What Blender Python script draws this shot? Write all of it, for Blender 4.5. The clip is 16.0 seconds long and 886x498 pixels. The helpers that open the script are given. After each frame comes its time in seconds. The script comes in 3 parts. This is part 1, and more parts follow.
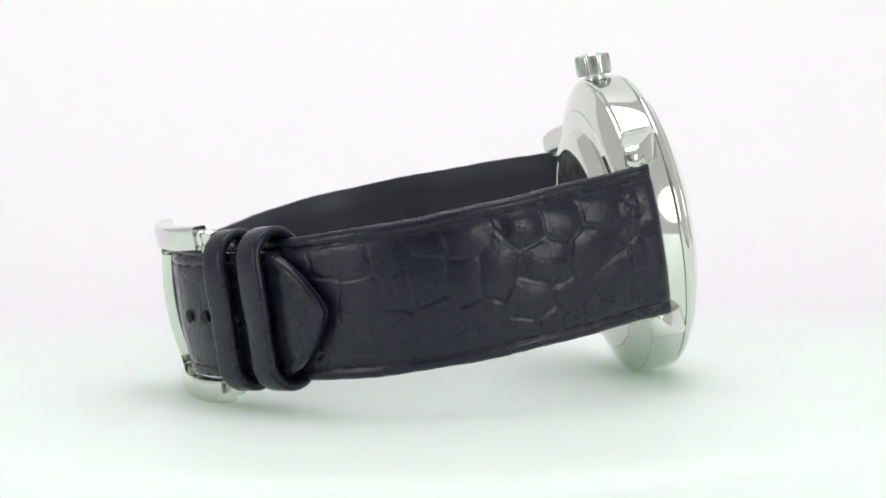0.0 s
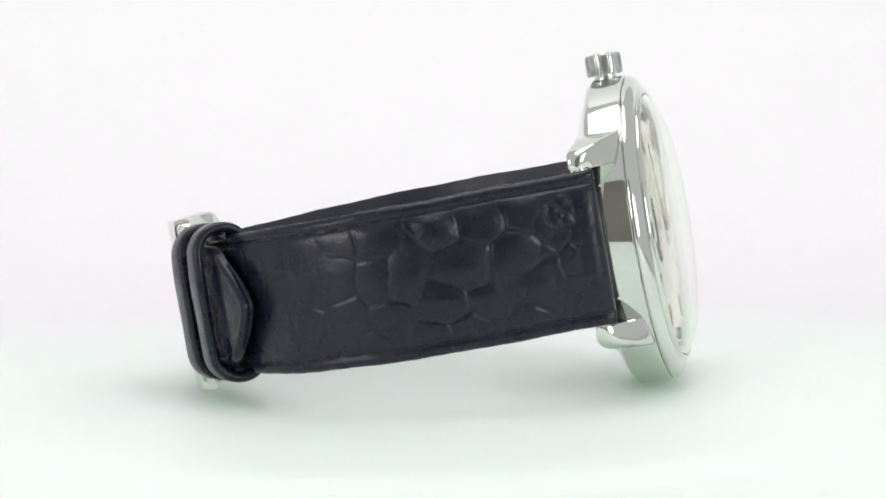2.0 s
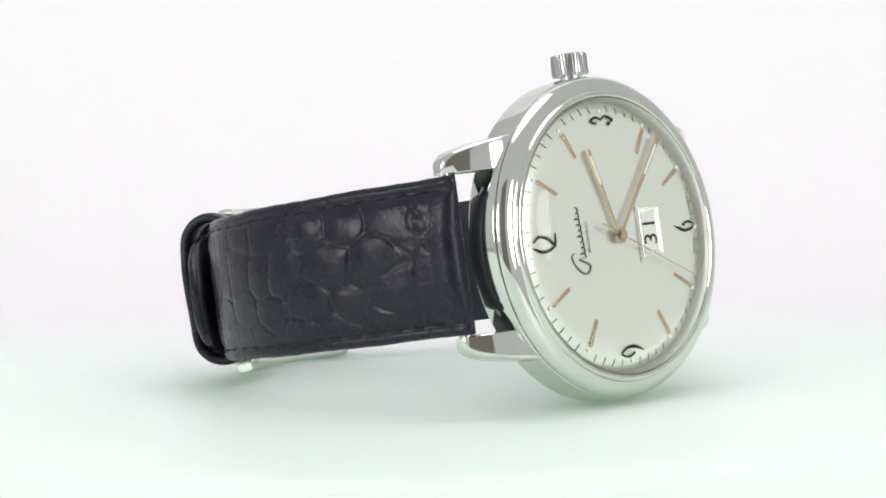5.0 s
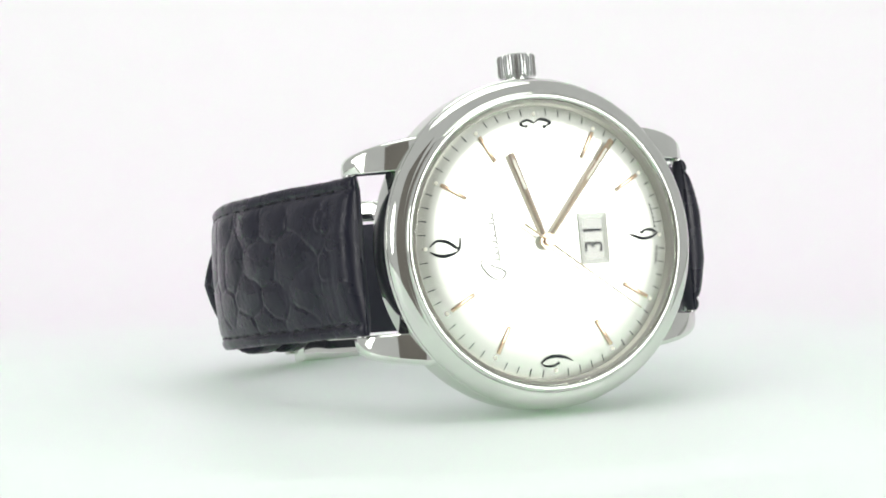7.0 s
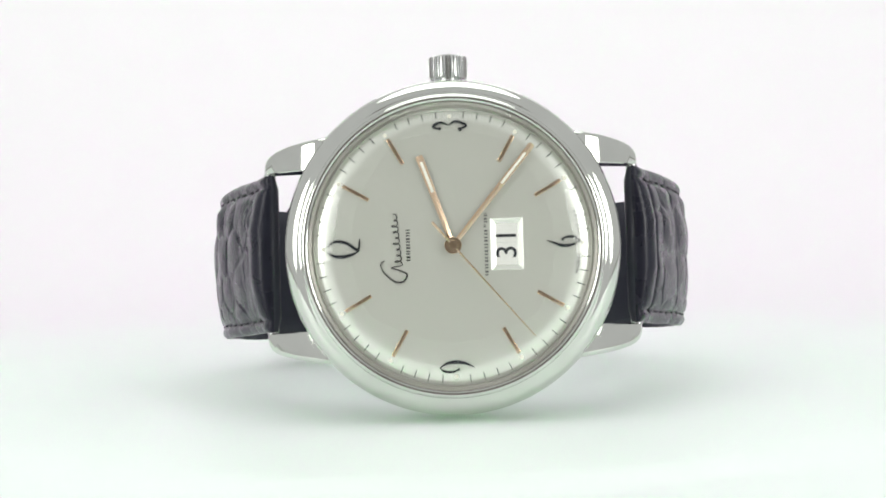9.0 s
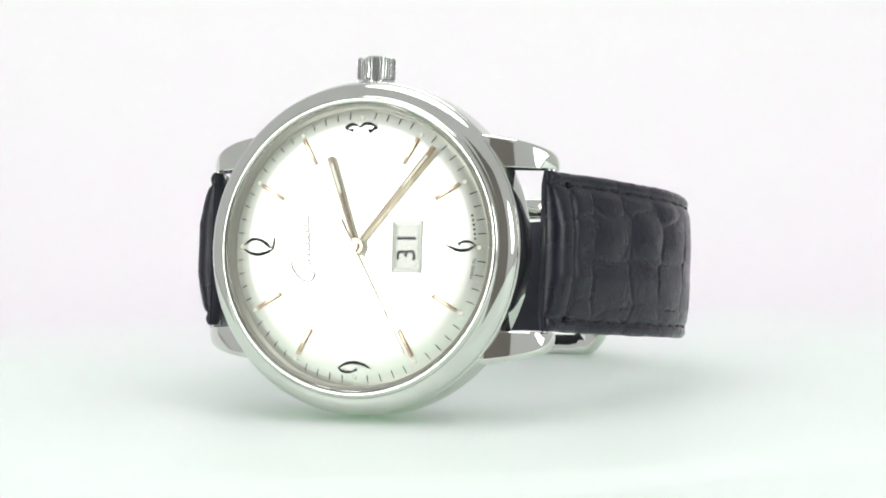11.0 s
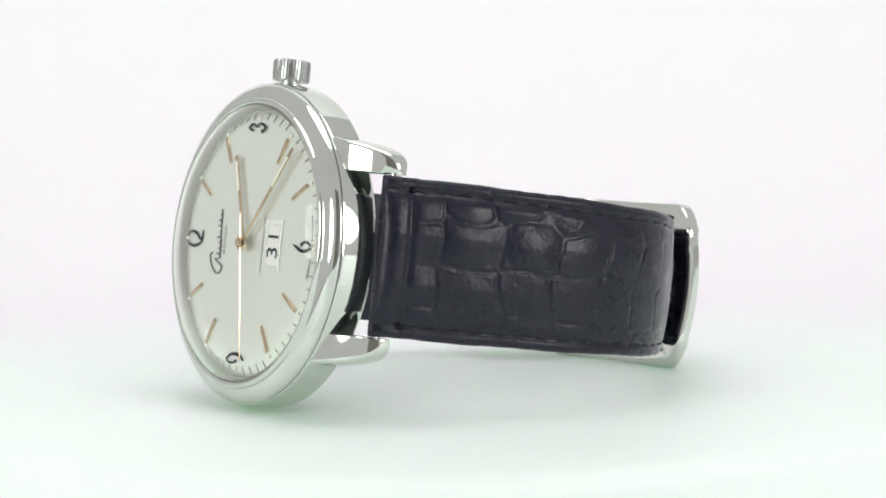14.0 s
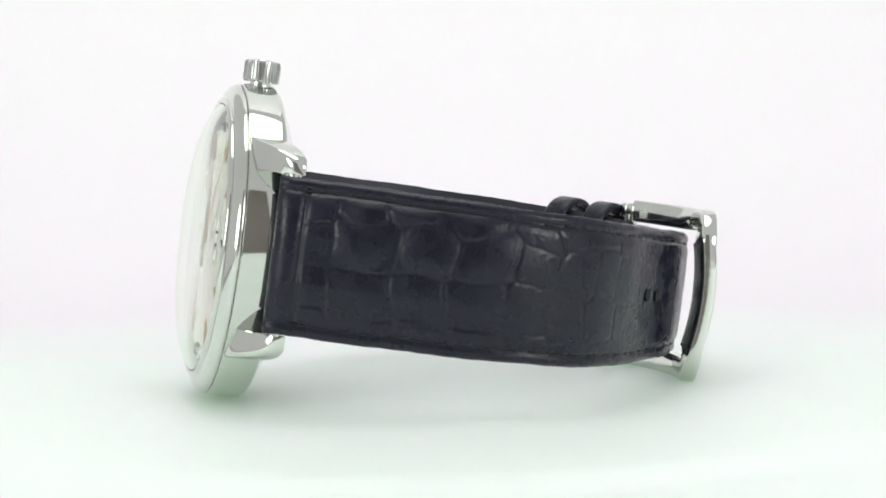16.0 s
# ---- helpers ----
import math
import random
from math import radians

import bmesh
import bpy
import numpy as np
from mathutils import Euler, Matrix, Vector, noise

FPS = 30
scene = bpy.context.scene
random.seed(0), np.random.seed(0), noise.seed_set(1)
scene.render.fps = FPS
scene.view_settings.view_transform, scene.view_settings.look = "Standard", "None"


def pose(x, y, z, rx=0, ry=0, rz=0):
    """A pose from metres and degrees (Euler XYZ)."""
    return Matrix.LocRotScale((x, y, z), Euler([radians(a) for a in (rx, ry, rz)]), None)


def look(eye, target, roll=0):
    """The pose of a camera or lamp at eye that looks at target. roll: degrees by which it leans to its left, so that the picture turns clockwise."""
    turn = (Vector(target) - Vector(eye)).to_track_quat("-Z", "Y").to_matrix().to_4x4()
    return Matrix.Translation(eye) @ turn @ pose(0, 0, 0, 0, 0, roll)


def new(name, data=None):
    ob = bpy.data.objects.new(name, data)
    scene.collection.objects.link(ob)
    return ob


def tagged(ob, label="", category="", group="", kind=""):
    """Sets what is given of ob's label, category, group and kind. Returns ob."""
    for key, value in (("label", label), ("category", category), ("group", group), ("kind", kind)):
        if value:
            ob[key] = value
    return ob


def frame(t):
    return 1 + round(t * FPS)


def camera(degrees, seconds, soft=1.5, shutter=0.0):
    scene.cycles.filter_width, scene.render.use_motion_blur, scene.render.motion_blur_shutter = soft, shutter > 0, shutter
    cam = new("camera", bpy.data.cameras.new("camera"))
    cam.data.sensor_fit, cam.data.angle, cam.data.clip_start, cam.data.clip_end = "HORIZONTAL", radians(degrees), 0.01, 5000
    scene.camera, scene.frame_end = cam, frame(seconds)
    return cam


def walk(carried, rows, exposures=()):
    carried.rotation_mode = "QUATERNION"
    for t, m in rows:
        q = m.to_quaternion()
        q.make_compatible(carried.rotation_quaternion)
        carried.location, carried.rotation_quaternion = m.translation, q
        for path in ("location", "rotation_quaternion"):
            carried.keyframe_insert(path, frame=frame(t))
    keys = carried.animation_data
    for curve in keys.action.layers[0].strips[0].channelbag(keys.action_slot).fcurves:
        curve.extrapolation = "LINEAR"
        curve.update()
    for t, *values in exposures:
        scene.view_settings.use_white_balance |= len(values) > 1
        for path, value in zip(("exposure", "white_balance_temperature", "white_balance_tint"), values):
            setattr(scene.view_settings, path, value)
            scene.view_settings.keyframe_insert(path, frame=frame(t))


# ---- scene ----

# All sizes of the watch are written in millimetres and scaled by MM.
MM = 0.001

# ---- camera: stands still in front of the turning watch ----
cam = camera(23.11, 16.0, soft=1.8)
EYE = Vector((1.20, -294.86, 43.60)) * MM
AIM = EYE + Vector((0, math.cos(radians(4.88)), -math.sin(radians(4.88)))) * 0.3
walk(cam, [(0.0, look(EYE, AIM, -1.2)), (16.0, look(EYE, AIM, -1.2))])
scene.view_settings.exposure = -0.85

# ---- light: a white light tent with two softboxes in front and an added overhead fill ----
world = bpy.data.worlds.new("studio")
world.use_nodes = True
scene.world = world
back = world.node_tree.nodes["Background"]
back.inputs["Color"].default_value = (0.995, 0.98, 1.0, 1)
back.inputs["Strength"].default_value = 1.12


def softbox(name, eye, target, sx, sy, watts, colour):
    lamp = bpy.data.lights.new(name, "AREA")
    lamp.shape, lamp.size, lamp.size_y, lamp.energy, lamp.color = "ELLIPSE", sx, sy, watts, colour
    ob = new(name, lamp)
    ob.matrix_world = look(eye, target)
    return ob


softbox("softbox_left", (-0.58, -0.54, 0.25), (0, -0.02, 0.02), 0.30, 0.34, 2.6, (1.0, 0.99, 0.97))
softbox("softbox_right", (0.58, -0.54, 0.25), (0, -0.02, 0.02), 0.30, 0.34, 2.6, (1.0, 0.99, 0.97))
# Overhead fill, added to brighten the flat sheet and its rising curve.
softbox("top_fill", (0.0, 0.0, 0.92), (0, 0.08, 0), 0.8, 0.6, 6.2, (1.0, 1.0, 1.0))


# ---- materials ----
def material(name, colour, rough=0.5, metal=0.0, bump=0.0, size=1000.0, vary=0.0, spec=0.5, coat=0.0):
    m = bpy.data.materials.new(name)
    m.use_nodes = True
    n, l = m.node_tree.nodes, m.node_tree.links
    b = n["Principled BSDF"]
    b.inputs["Base Color"].default_value = (*colour, 1)
    b.inputs["Roughness"].default_value, b.inputs["Metallic"].default_value = rough, metal
    b.inputs["Specular IOR Level"].default_value = spec
    b.inputs["Coat Weight"].default_value = coat
    tc = n.new("ShaderNodeTexCoord")
    if vary:
        big = n.new("ShaderNodeTexNoise")
        big.inputs["Scale"].default_value, big.inputs["Detail"].default_value = size * 0.15, 4
        l.new(tc.outputs["Object"], big.inputs["Vector"])
        ramp = n.new("ShaderNodeMapRange")
        ramp.inputs["From Min"].default_value, ramp.inputs["From Max"].default_value = 0.3, 0.7
        ramp.inputs["To Min"].default_value, ramp.inputs["To Max"].default_value = 1 - vary, 1 + vary
        l.new(big.outputs["Fac"], ramp.inputs["Value"])
        mul = n.new("ShaderNodeMath")
        mul.operation = "MULTIPLY"
        mul.inputs[1].default_value = rough
        l.new(ramp.outputs["Result"], mul.inputs[0])
        l.new(mul.outputs[0], b.inputs["Roughness"])
        mix = n.new("ShaderNodeMix")
        mix.data_type = "RGBA"
        mix.inputs[6].default_value = (*[c * (1 - vary) for c in colour], 1)
        mix.inputs[7].default_value = (*[min(1, c * (1 + vary)) for c in colour], 1)
        l.new(big.outputs["Fac"], mix.inputs[0])
        l.new(mix.outputs[2], b.inputs["Base Color"])
    if bump:
        fine = n.new("ShaderNodeTexNoise")
        fine.inputs["Scale"].default_value, fine.inputs["Detail"].default_value = size, 6
        l.new(tc.outputs["Object"], fine.inputs["Vector"])
        bp = n.new("ShaderNodeBump")
        bp.inputs["Strength"].default_value, bp.inputs["Distance"].default_value = bump, 0.0002
        l.new(fine.outputs["Fac"], bp.inputs["Height"])
        l.new(bp.outputs["Normal"], b.inputs["Normal"])
    return m


steel = material("polished_steel", (0.66, 0.69, 0.635), 0.06, 1.0, vary=0.12, size=900)
satin = material("satin_steel", (0.64, 0.66, 0.64), 0.24, 1.0, bump=0.03, size=2500, vary=0.1)
leather = material("black_crocodile_leather", (0.0088, 0.0096, 0.0190), 0.28, 0.0, bump=0.18, size=2200, vary=0.3, spec=0.35)


def add_creases(m):
    """Short broken creases between the scales, as fine relief over the grain."""
    n, l = m.node_tree.nodes, m.node_tree.links
    tc, grain = n["Texture Coordinate"], n["Bump"]
    warp, cells, mask, edge, mul, bp, add = (n.new("ShaderNode" + k) for k in ("TexNoise", "TexVoronoi", "TexNoise", "MapRange", "Math", "Bump", "VectorMath"))
    warp.inputs["Scale"].default_value, warp.inputs["Detail"].default_value = 350, 3
    wm = n.new("ShaderNodeVectorMath")
    wm.operation = "SCALE"
    wm.inputs["Scale"].default_value = 0.0022
    l.new(tc.outputs["Object"], warp.inputs["Vector"])
    l.new(warp.outputs["Color"], wm.inputs[0])
    l.new(tc.outputs["Object"], add.inputs[0])
    l.new(wm.outputs["Vector"], add.inputs[1])
    cells.feature = "DISTANCE_TO_EDGE"
    cells.inputs["Scale"].default_value = 520
    l.new(add.outputs["Vector"], cells.inputs["Vector"])
    edge.inputs["From Max"].default_value = 0.07
    edge.inputs["To Min"].default_value, edge.inputs["To Max"].default_value = 1, 0
    l.new(cells.outputs["Distance"], edge.inputs["Value"])
    mask.inputs["Scale"].default_value, mask.inputs["Detail"].default_value = 160, 2
    l.new(tc.outputs["Object"], mask.inputs["Vector"])
    cut = n.new("ShaderNodeMapRange")
    cut.inputs["From Min"].default_value, cut.inputs["From Max"].default_value = 0.46, 0.66
    l.new(mask.outputs["Fac"], cut.inputs["Value"])
    mul.operation = "MULTIPLY"
    l.new(edge.outputs["Result"], mul.inputs[0])
    l.new(cut.outputs["Result"], mul.inputs[1])
    bp.invert = True
    bp.inputs["Strength"].default_value, bp.inputs["Distance"].default_value = 0.2, 0.00008
    l.new(mul.outputs[0], bp.inputs["Height"])
    l.new(grain.outputs["Normal"], bp.inputs["Normal"])
    lump, soft = n.new("ShaderNodeTexNoise"), n.new("ShaderNodeBump")
    lump.inputs["Scale"].default_value, lump.inputs["Detail"].default_value = 520, 4
    l.new(tc.outputs["Object"], lump.inputs["Vector"])
    soft.inputs["Strength"].default_value, soft.inputs["Distance"].default_value = 0.25, 0.0002
    l.new(lump.outputs["Fac"], soft.inputs["Height"])
    l.new(bp.outputs["Normal"], soft.inputs["Normal"])
    l.new(soft.outputs["Normal"], n["Principled BSDF"].inputs["Normal"])


add_creases(leather)
lining = material("black_calf_lining", (0.022, 0.024, 0.036), 0.45, 0.0, bump=0.3, size=3000, vary=0.2, spec=0.42)
thread = material("black_thread", (0.009, 0.0095, 0.013), 0.55, 0.0, bump=0.4, size=6000, vary=0.2)
gold = material("rose_gold", (0.62, 0.49, 0.36), 0.2, 1.0, vary=0.06, size=1500)
ink = material("dark_print", (0.022, 0.026, 0.032), 0.7, vary=0.1, size=2000, spec=0.12)
gloss_print = material("glossy_lacquered_print", (0.022, 0.026, 0.032), 0.3, vary=0.1, size=2000, spec=0.9, coat=1.0)
lume = material("cream_lume", (0.90, 0.89, 0.80), 0.6, vary=0.05, size=3000, bump=0.1)
white_disc = material("white_date_disc", (0.80, 0.80, 0.78), 0.5, vary=0.03, size=2000)
rehaut = material("grey_flange", (0.40, 0.39, 0.36), 0.3, 0.7, vary=0.06, size=2000)
movement = material("dark_movement", (0.30, 0.29, 0.28), 0.3, 0.9, bump=0.2, size=1200, vary=0.3)
hole_shade = material("hole", (0.004, 0.004, 0.005), 0.8, vary=0.1)
table_white = material("white_laminate", (0.74, 0.75, 0.74), 0.5, bump=0.1, size=200, vary=0.03)
pale_floor = material("pale_floor_paint", (0.55, 0.54, 0.52), 0.6, bump=0.2, size=40, vary=0.15)
pale_wall = material("pale_wall_paint", (0.84, 0.85, 0.83), 0.8, bump=0.2, size=60, vary=0.06)
card_grey = material("card_grey_paint", (0.30, 0.275, 0.252), 0.8, bump=0.2, size=60, vary=0.08)


def dial_material():
    m = bpy.data.materials.new("silver_sunburst_dial")
    m.use_nodes = True
    n, l = m.node_tree.nodes, m.node_tree.links
    b = n["Principled BSDF"]
    b.inputs["Metallic"].default_value, b.inputs["Roughness"].default_value = 0.62, 0.26
    tc, grad, noise_n, comb, mix = (n.new("ShaderNode" + k) for k in ("TexCoord", "TexGradient", "TexNoise", "CombineXYZ", "Mix"))
    grad.gradient_type = "RADIAL"
    swap = n.new("ShaderNodeMapping")
    swap.inputs["Rotation"].default_value = (radians(90), 0, 0)
    l.new(tc.outputs["Object"], swap.inputs["Vector"])
    l.new(swap.outputs["Vector"], grad.inputs["Vector"])
    l.new(grad.outputs["Fac"], comb.inputs["X"])
    l.new(comb.outputs["Vector"], noise_n.inputs["Vector"])
    noise_n.inputs["Scale"].default_value, noise_n.inputs["Detail"].default_value = 260, 3
    mix.data_type = "RGBA"
    mix.inputs[6].default_value, mix.inputs[7].default_value = (0.84, 0.875, 0.82, 1), (0.88, 0.915, 0.86, 1)
    l.new(noise_n.outputs["Fac"], mix.inputs[0])
    l.new(mix.outputs[2], b.inputs["Base Color"])
    return m


def crystal_material():
    m = bpy.data.materials.new("clear_crystal")
    m.use_nodes = True
    n, l = m.node_tree.nodes, m.node_tree.links
    n.clear()
    out, clear, gloss, slant, mix = (n.new("ShaderNode" + k) for k in ("OutputMaterial", "BsdfTransparent", "BsdfGlossy", "LayerWeight", "MixShader"))
    gloss.inputs["Roughness"].default_value = 0.02
    gloss.inputs["Color"].default_value = (0.94, 0.985, 0.925, 1)
    clear.inputs["Color"].default_value = (0.985, 0.99, 0.962, 1)
    slant.inputs["Blend"].default_value = 0.5
    rise = n.new("ShaderNodeMapRange")
    rise.interpolation_type = "SMOOTHSTEP"
    rise.inputs["From Min"].default_value, rise.inputs["From Max"].default_value = 0.46, 0.88
    rise.inputs["To Min"].default_value, rise.inputs["To Max"].default_value = 0.022, 0.9
    l.new(slant.outputs["Facing"], rise.inputs["Value"])
    l.new(rise.outputs["Result"], mix.inputs[0])
    l.new(clear.outputs[0], mix.inputs[1])
    l.new(gloss.outputs[0], mix.inputs[2])
    l.new(mix.outputs[0], out.inputs["Surface"])
    return m


def milky_material(name, colour, rough, radius, depth):
    """Milky white surface that lets light bleed a little way through it."""
    m = material(name, colour, rough, vary=0.015, size=120, spec=0.25)
    b = m.node_tree.nodes["Principled BSDF"]
    b.subsurface_method = "BURLEY"
    b.inputs["Subsurface Weight"].default_value = 1.0
    b.inputs["Subsurface Radius"].default_value = radius
    b.inputs["Subsurface Scale"].default_value = depth
    return m


dial_silver, crystal = dial_material(), crystal_material()
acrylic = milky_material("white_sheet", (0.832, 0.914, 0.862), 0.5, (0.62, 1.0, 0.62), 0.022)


def fade_cast(m, plain):
    """Shade's mint cast put into the colour, thinning towards the far, rising part."""
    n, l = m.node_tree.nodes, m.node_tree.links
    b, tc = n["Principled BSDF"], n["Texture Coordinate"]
    mint_cast = b.inputs["Base Color"].links[0].from_socket
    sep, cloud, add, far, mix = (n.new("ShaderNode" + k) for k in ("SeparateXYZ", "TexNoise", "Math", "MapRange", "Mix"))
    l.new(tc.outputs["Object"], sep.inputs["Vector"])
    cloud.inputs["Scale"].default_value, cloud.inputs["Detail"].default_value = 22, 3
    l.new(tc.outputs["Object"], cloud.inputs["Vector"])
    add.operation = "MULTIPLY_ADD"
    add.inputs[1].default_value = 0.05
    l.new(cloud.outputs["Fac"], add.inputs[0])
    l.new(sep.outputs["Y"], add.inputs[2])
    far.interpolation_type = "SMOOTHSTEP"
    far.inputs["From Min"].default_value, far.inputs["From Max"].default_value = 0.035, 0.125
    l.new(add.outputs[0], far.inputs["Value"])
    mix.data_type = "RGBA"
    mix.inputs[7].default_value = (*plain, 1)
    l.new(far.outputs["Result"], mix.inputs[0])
    l.new(mint_cast, mix.inputs[6])
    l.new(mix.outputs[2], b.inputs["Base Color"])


# Lilac cast of the lit backdrop, put into the far colour.
fade_cast(acrylic, (0.835, 0.80, 0.838))


# ---- mesh helpers (millimetres) ----
def finish(name, bm, mat, sharp=40):
    bmesh.ops.recalc_face_normals(bm, faces=bm.faces[:])
    for v in bm.verts:
        v.co *= MM
    me = bpy.data.meshes.new(name)
    bm.to_mesh(me)
    bm.free()
    me.materials.append(mat)
    me.polygons.foreach_set("use_smooth", [True] * len(me.polygons))
    me.set_sharp_from_angle(angle=radians(sharp))
    return me


def part(name, bm, mat, parent, label="", m=None, sharp=40):
    ob = new(name, finish(name, bm, mat, sharp))
    ob.parent = parent
    if m is not None:
        ob.matrix_basis = m
    return tagged(ob, label)


def same(name, me, parent, m):
    ob = new(name, me)
    ob.parent, ob.matrix_basis = parent, m
    return ob


def rings(bm, loops, closed=False, cap=True):
    """Bridge loops of equal length into a skin; closed: the last meets the first."""
    vs = [[bm.verts.new(p) for p in loop] for loop in loops]
    n = len(vs[0])
    for a, b in zip(vs, vs[1:] + vs[:1] if closed else vs[1:]):
        for i in range(n):
            bm.faces.new((a[i], a[(i + 1) % n], b[(i + 1) % n], b[i]))
    if cap and not closed:
        bm.faces.new(vs[0])
        bm.faces.new(vs[-1][::-1])
    return bm


def lathe(profile, n=128, closed=True, bm=None):
    """Turn (radius, y) points round the y axis; closed: the profile is a ring of its own."""
    bm = bm or bmesh.new()
    cols = []
    for i in range(n):
        a = 2 * math.pi * i / n
        cols.append([bm.verts.new((r * math.sin(a), y, r * math.cos(a))) for r, y in profile])
    k = len(profile)
    for i in range(n):
        a, b = cols[i], cols[(i + 1) % n]
        for j in range(k if closed else k - 1):
            f = [a[j], a[(j + 1) % k], b[(j + 1) % k], b[j]]
            bm.faces.new(f)
    bmesh.ops.remove_doubles(bm, verts=bm.verts[:], dist=1e-4)
    return bm


def block(x0, x1, y0, y1, z0, z1, bevel=0.0, seg=2):
    bm = bmesh.new()
    bmesh.ops.create_cube(bm, size=1.0)
    for v in bm.verts:
        v.co = Vector(((x0 + x1) / 2 + v.co.x * (x1 - x0), (y0 + y1) / 2 + v.co.y * (y1 - y0), (z0 + z1) / 2 + v.co.z * (z1 - z0)))
    if bevel:
        bmesh.ops.bevel(bm, geom=bm.edges[:], offset=bevel, segments=seg, affect="EDGES", profile=0.5)
    return bm


def rounded(w, h, r, n=4):
    """A rounded rectangle of half sizes w, h as (u, v) points."""
    pts = []
    for cx, cy, a0 in ((w - r, h - r, 0), (r - w, h - r, 90), (r - w, r - h, 180), (w - r, r - h, 270)):
        for i in range(n + 1):
            a = radians(a0 + 90 * i / n)
            pts.append((cx + r * math.cos(a), cy + r * math.sin(a)))
    return pts


def curve_points(pts, step):
    """Even points along a Catmull-Rom curve through pts."""
    p = [np.array(q, float) for q in pts]
    p = [2 * p[0] - p[1]] + p + [2 * p[-1] - p[-2]]
    out = []
    for i in range(1, len(p) - 2):
        a, b, c, d = p[i - 1:i + 3]
        for k in range(40):
            t = k / 40
            out.append(0.5 * (2 * b + (c - a) * t + (2 * a - 5 * b + 4 * c - d) * t * t + (3 * b - a - 3 * c + d) * t ** 3))
    out.append(p[-2])
    out = np.array(out)
    s = np.concatenate([[0], np.cumsum(np.linalg.norm(np.diff(out, axis=0), axis=1))])
    n = max(2, int(round(s[-1] / step)))
    u = np.linspace(0, s[-1], n + 1)
    return u, np.stack([np.interp(u, s, out[:, k]) for k in range(out.shape[1])], axis=1)


# ---- the place ----
def build_place():
    """A white sheet laid over a round turning plate, sweeping up behind the watch."""
    prof = [(y, 0.0) for y in np.linspace(-380, 67, 150)]
    prof += [(70 + 300 * math.sin(radians(a)), 300 - 300 * math.cos(radians(a))) for a in np.linspace(0, 90, 61)]
    prof += [(370.0, z) for z in range(340, 901, 40)]
    p = np.array(prof)
    d = np.gradient(p, axis=0)
    d /= np.linalg.norm(d, axis=1)[:, None]
    under = p + 12.0 * np.stack([d[:, 1], -d[:, 0]], axis=1)

    def drop(x, y):
        k = min(1.0, max(0.0, (math.hypot(x, y) - 68.5) / 5.5))
        return 1.2 * k * k * (3 - 2 * k) * min(1.0, max(0.0, (25.0 - y) / 60.0))

    bm = bmesh.new()
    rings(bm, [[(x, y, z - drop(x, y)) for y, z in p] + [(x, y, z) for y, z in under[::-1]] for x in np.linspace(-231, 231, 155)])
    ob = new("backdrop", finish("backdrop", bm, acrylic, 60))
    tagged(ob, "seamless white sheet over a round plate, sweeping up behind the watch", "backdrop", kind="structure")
    bm = block(-430, 430, -560, 480, -42, -12.3, 2.0)
    ob = new("table_top", finish("table_top", bm, table_white))
    tagged(ob, "plain white table top under the sheet", "table top", kind="structure")
    # Floor and low walls are out of view, added for what the steel mirrors.
    bm = block(-2300, 2300, -1000, 2300, -760, -740)
    ob = new("floor", finish("floor", bm, pale_floor))
    tagged(ob, "plain pale floor, unseen, added to tune the steel's reflections", "floor", kind="structure")
    for name, box in (("added_wall_east", (2300, 2320, -1000, 2300)), ("added_wall_west", (-2320, -2300, -1000, 2300)), ("added_wall_north", (-2300, 2300, 2300, 2320)), ("added_wall_south", (-2300, 2300, -1060, -1040))):
        ob = new(name, finish(name, block(*box, -740, -60), pale_wall))
        tagged(ob, "plain low painted wall, unseen, added to tune the steel's reflections", "wall", kind="structure")
    # Unseen grey card, added so the dial mirrors something darker from the front.
    ob = new("reflect_card", finish("reflect_card", block(-330, 330, -1030, -1002, -740, 900), card_grey))
    tagged(ob, "plain grey card behind the camera, added to darken the dial's reflection", "panel", kind="structure")


build_place()


# ---- the wristwatch ----
watch = new("wristwatch")
tagged(watch, "steel wristwatch on black crocodile strap standing on its side", "watch")
PLACE = pose(2.44 * MM, -27.35 * MM, 20.89 * MM, -8.78, -0.43, 0)


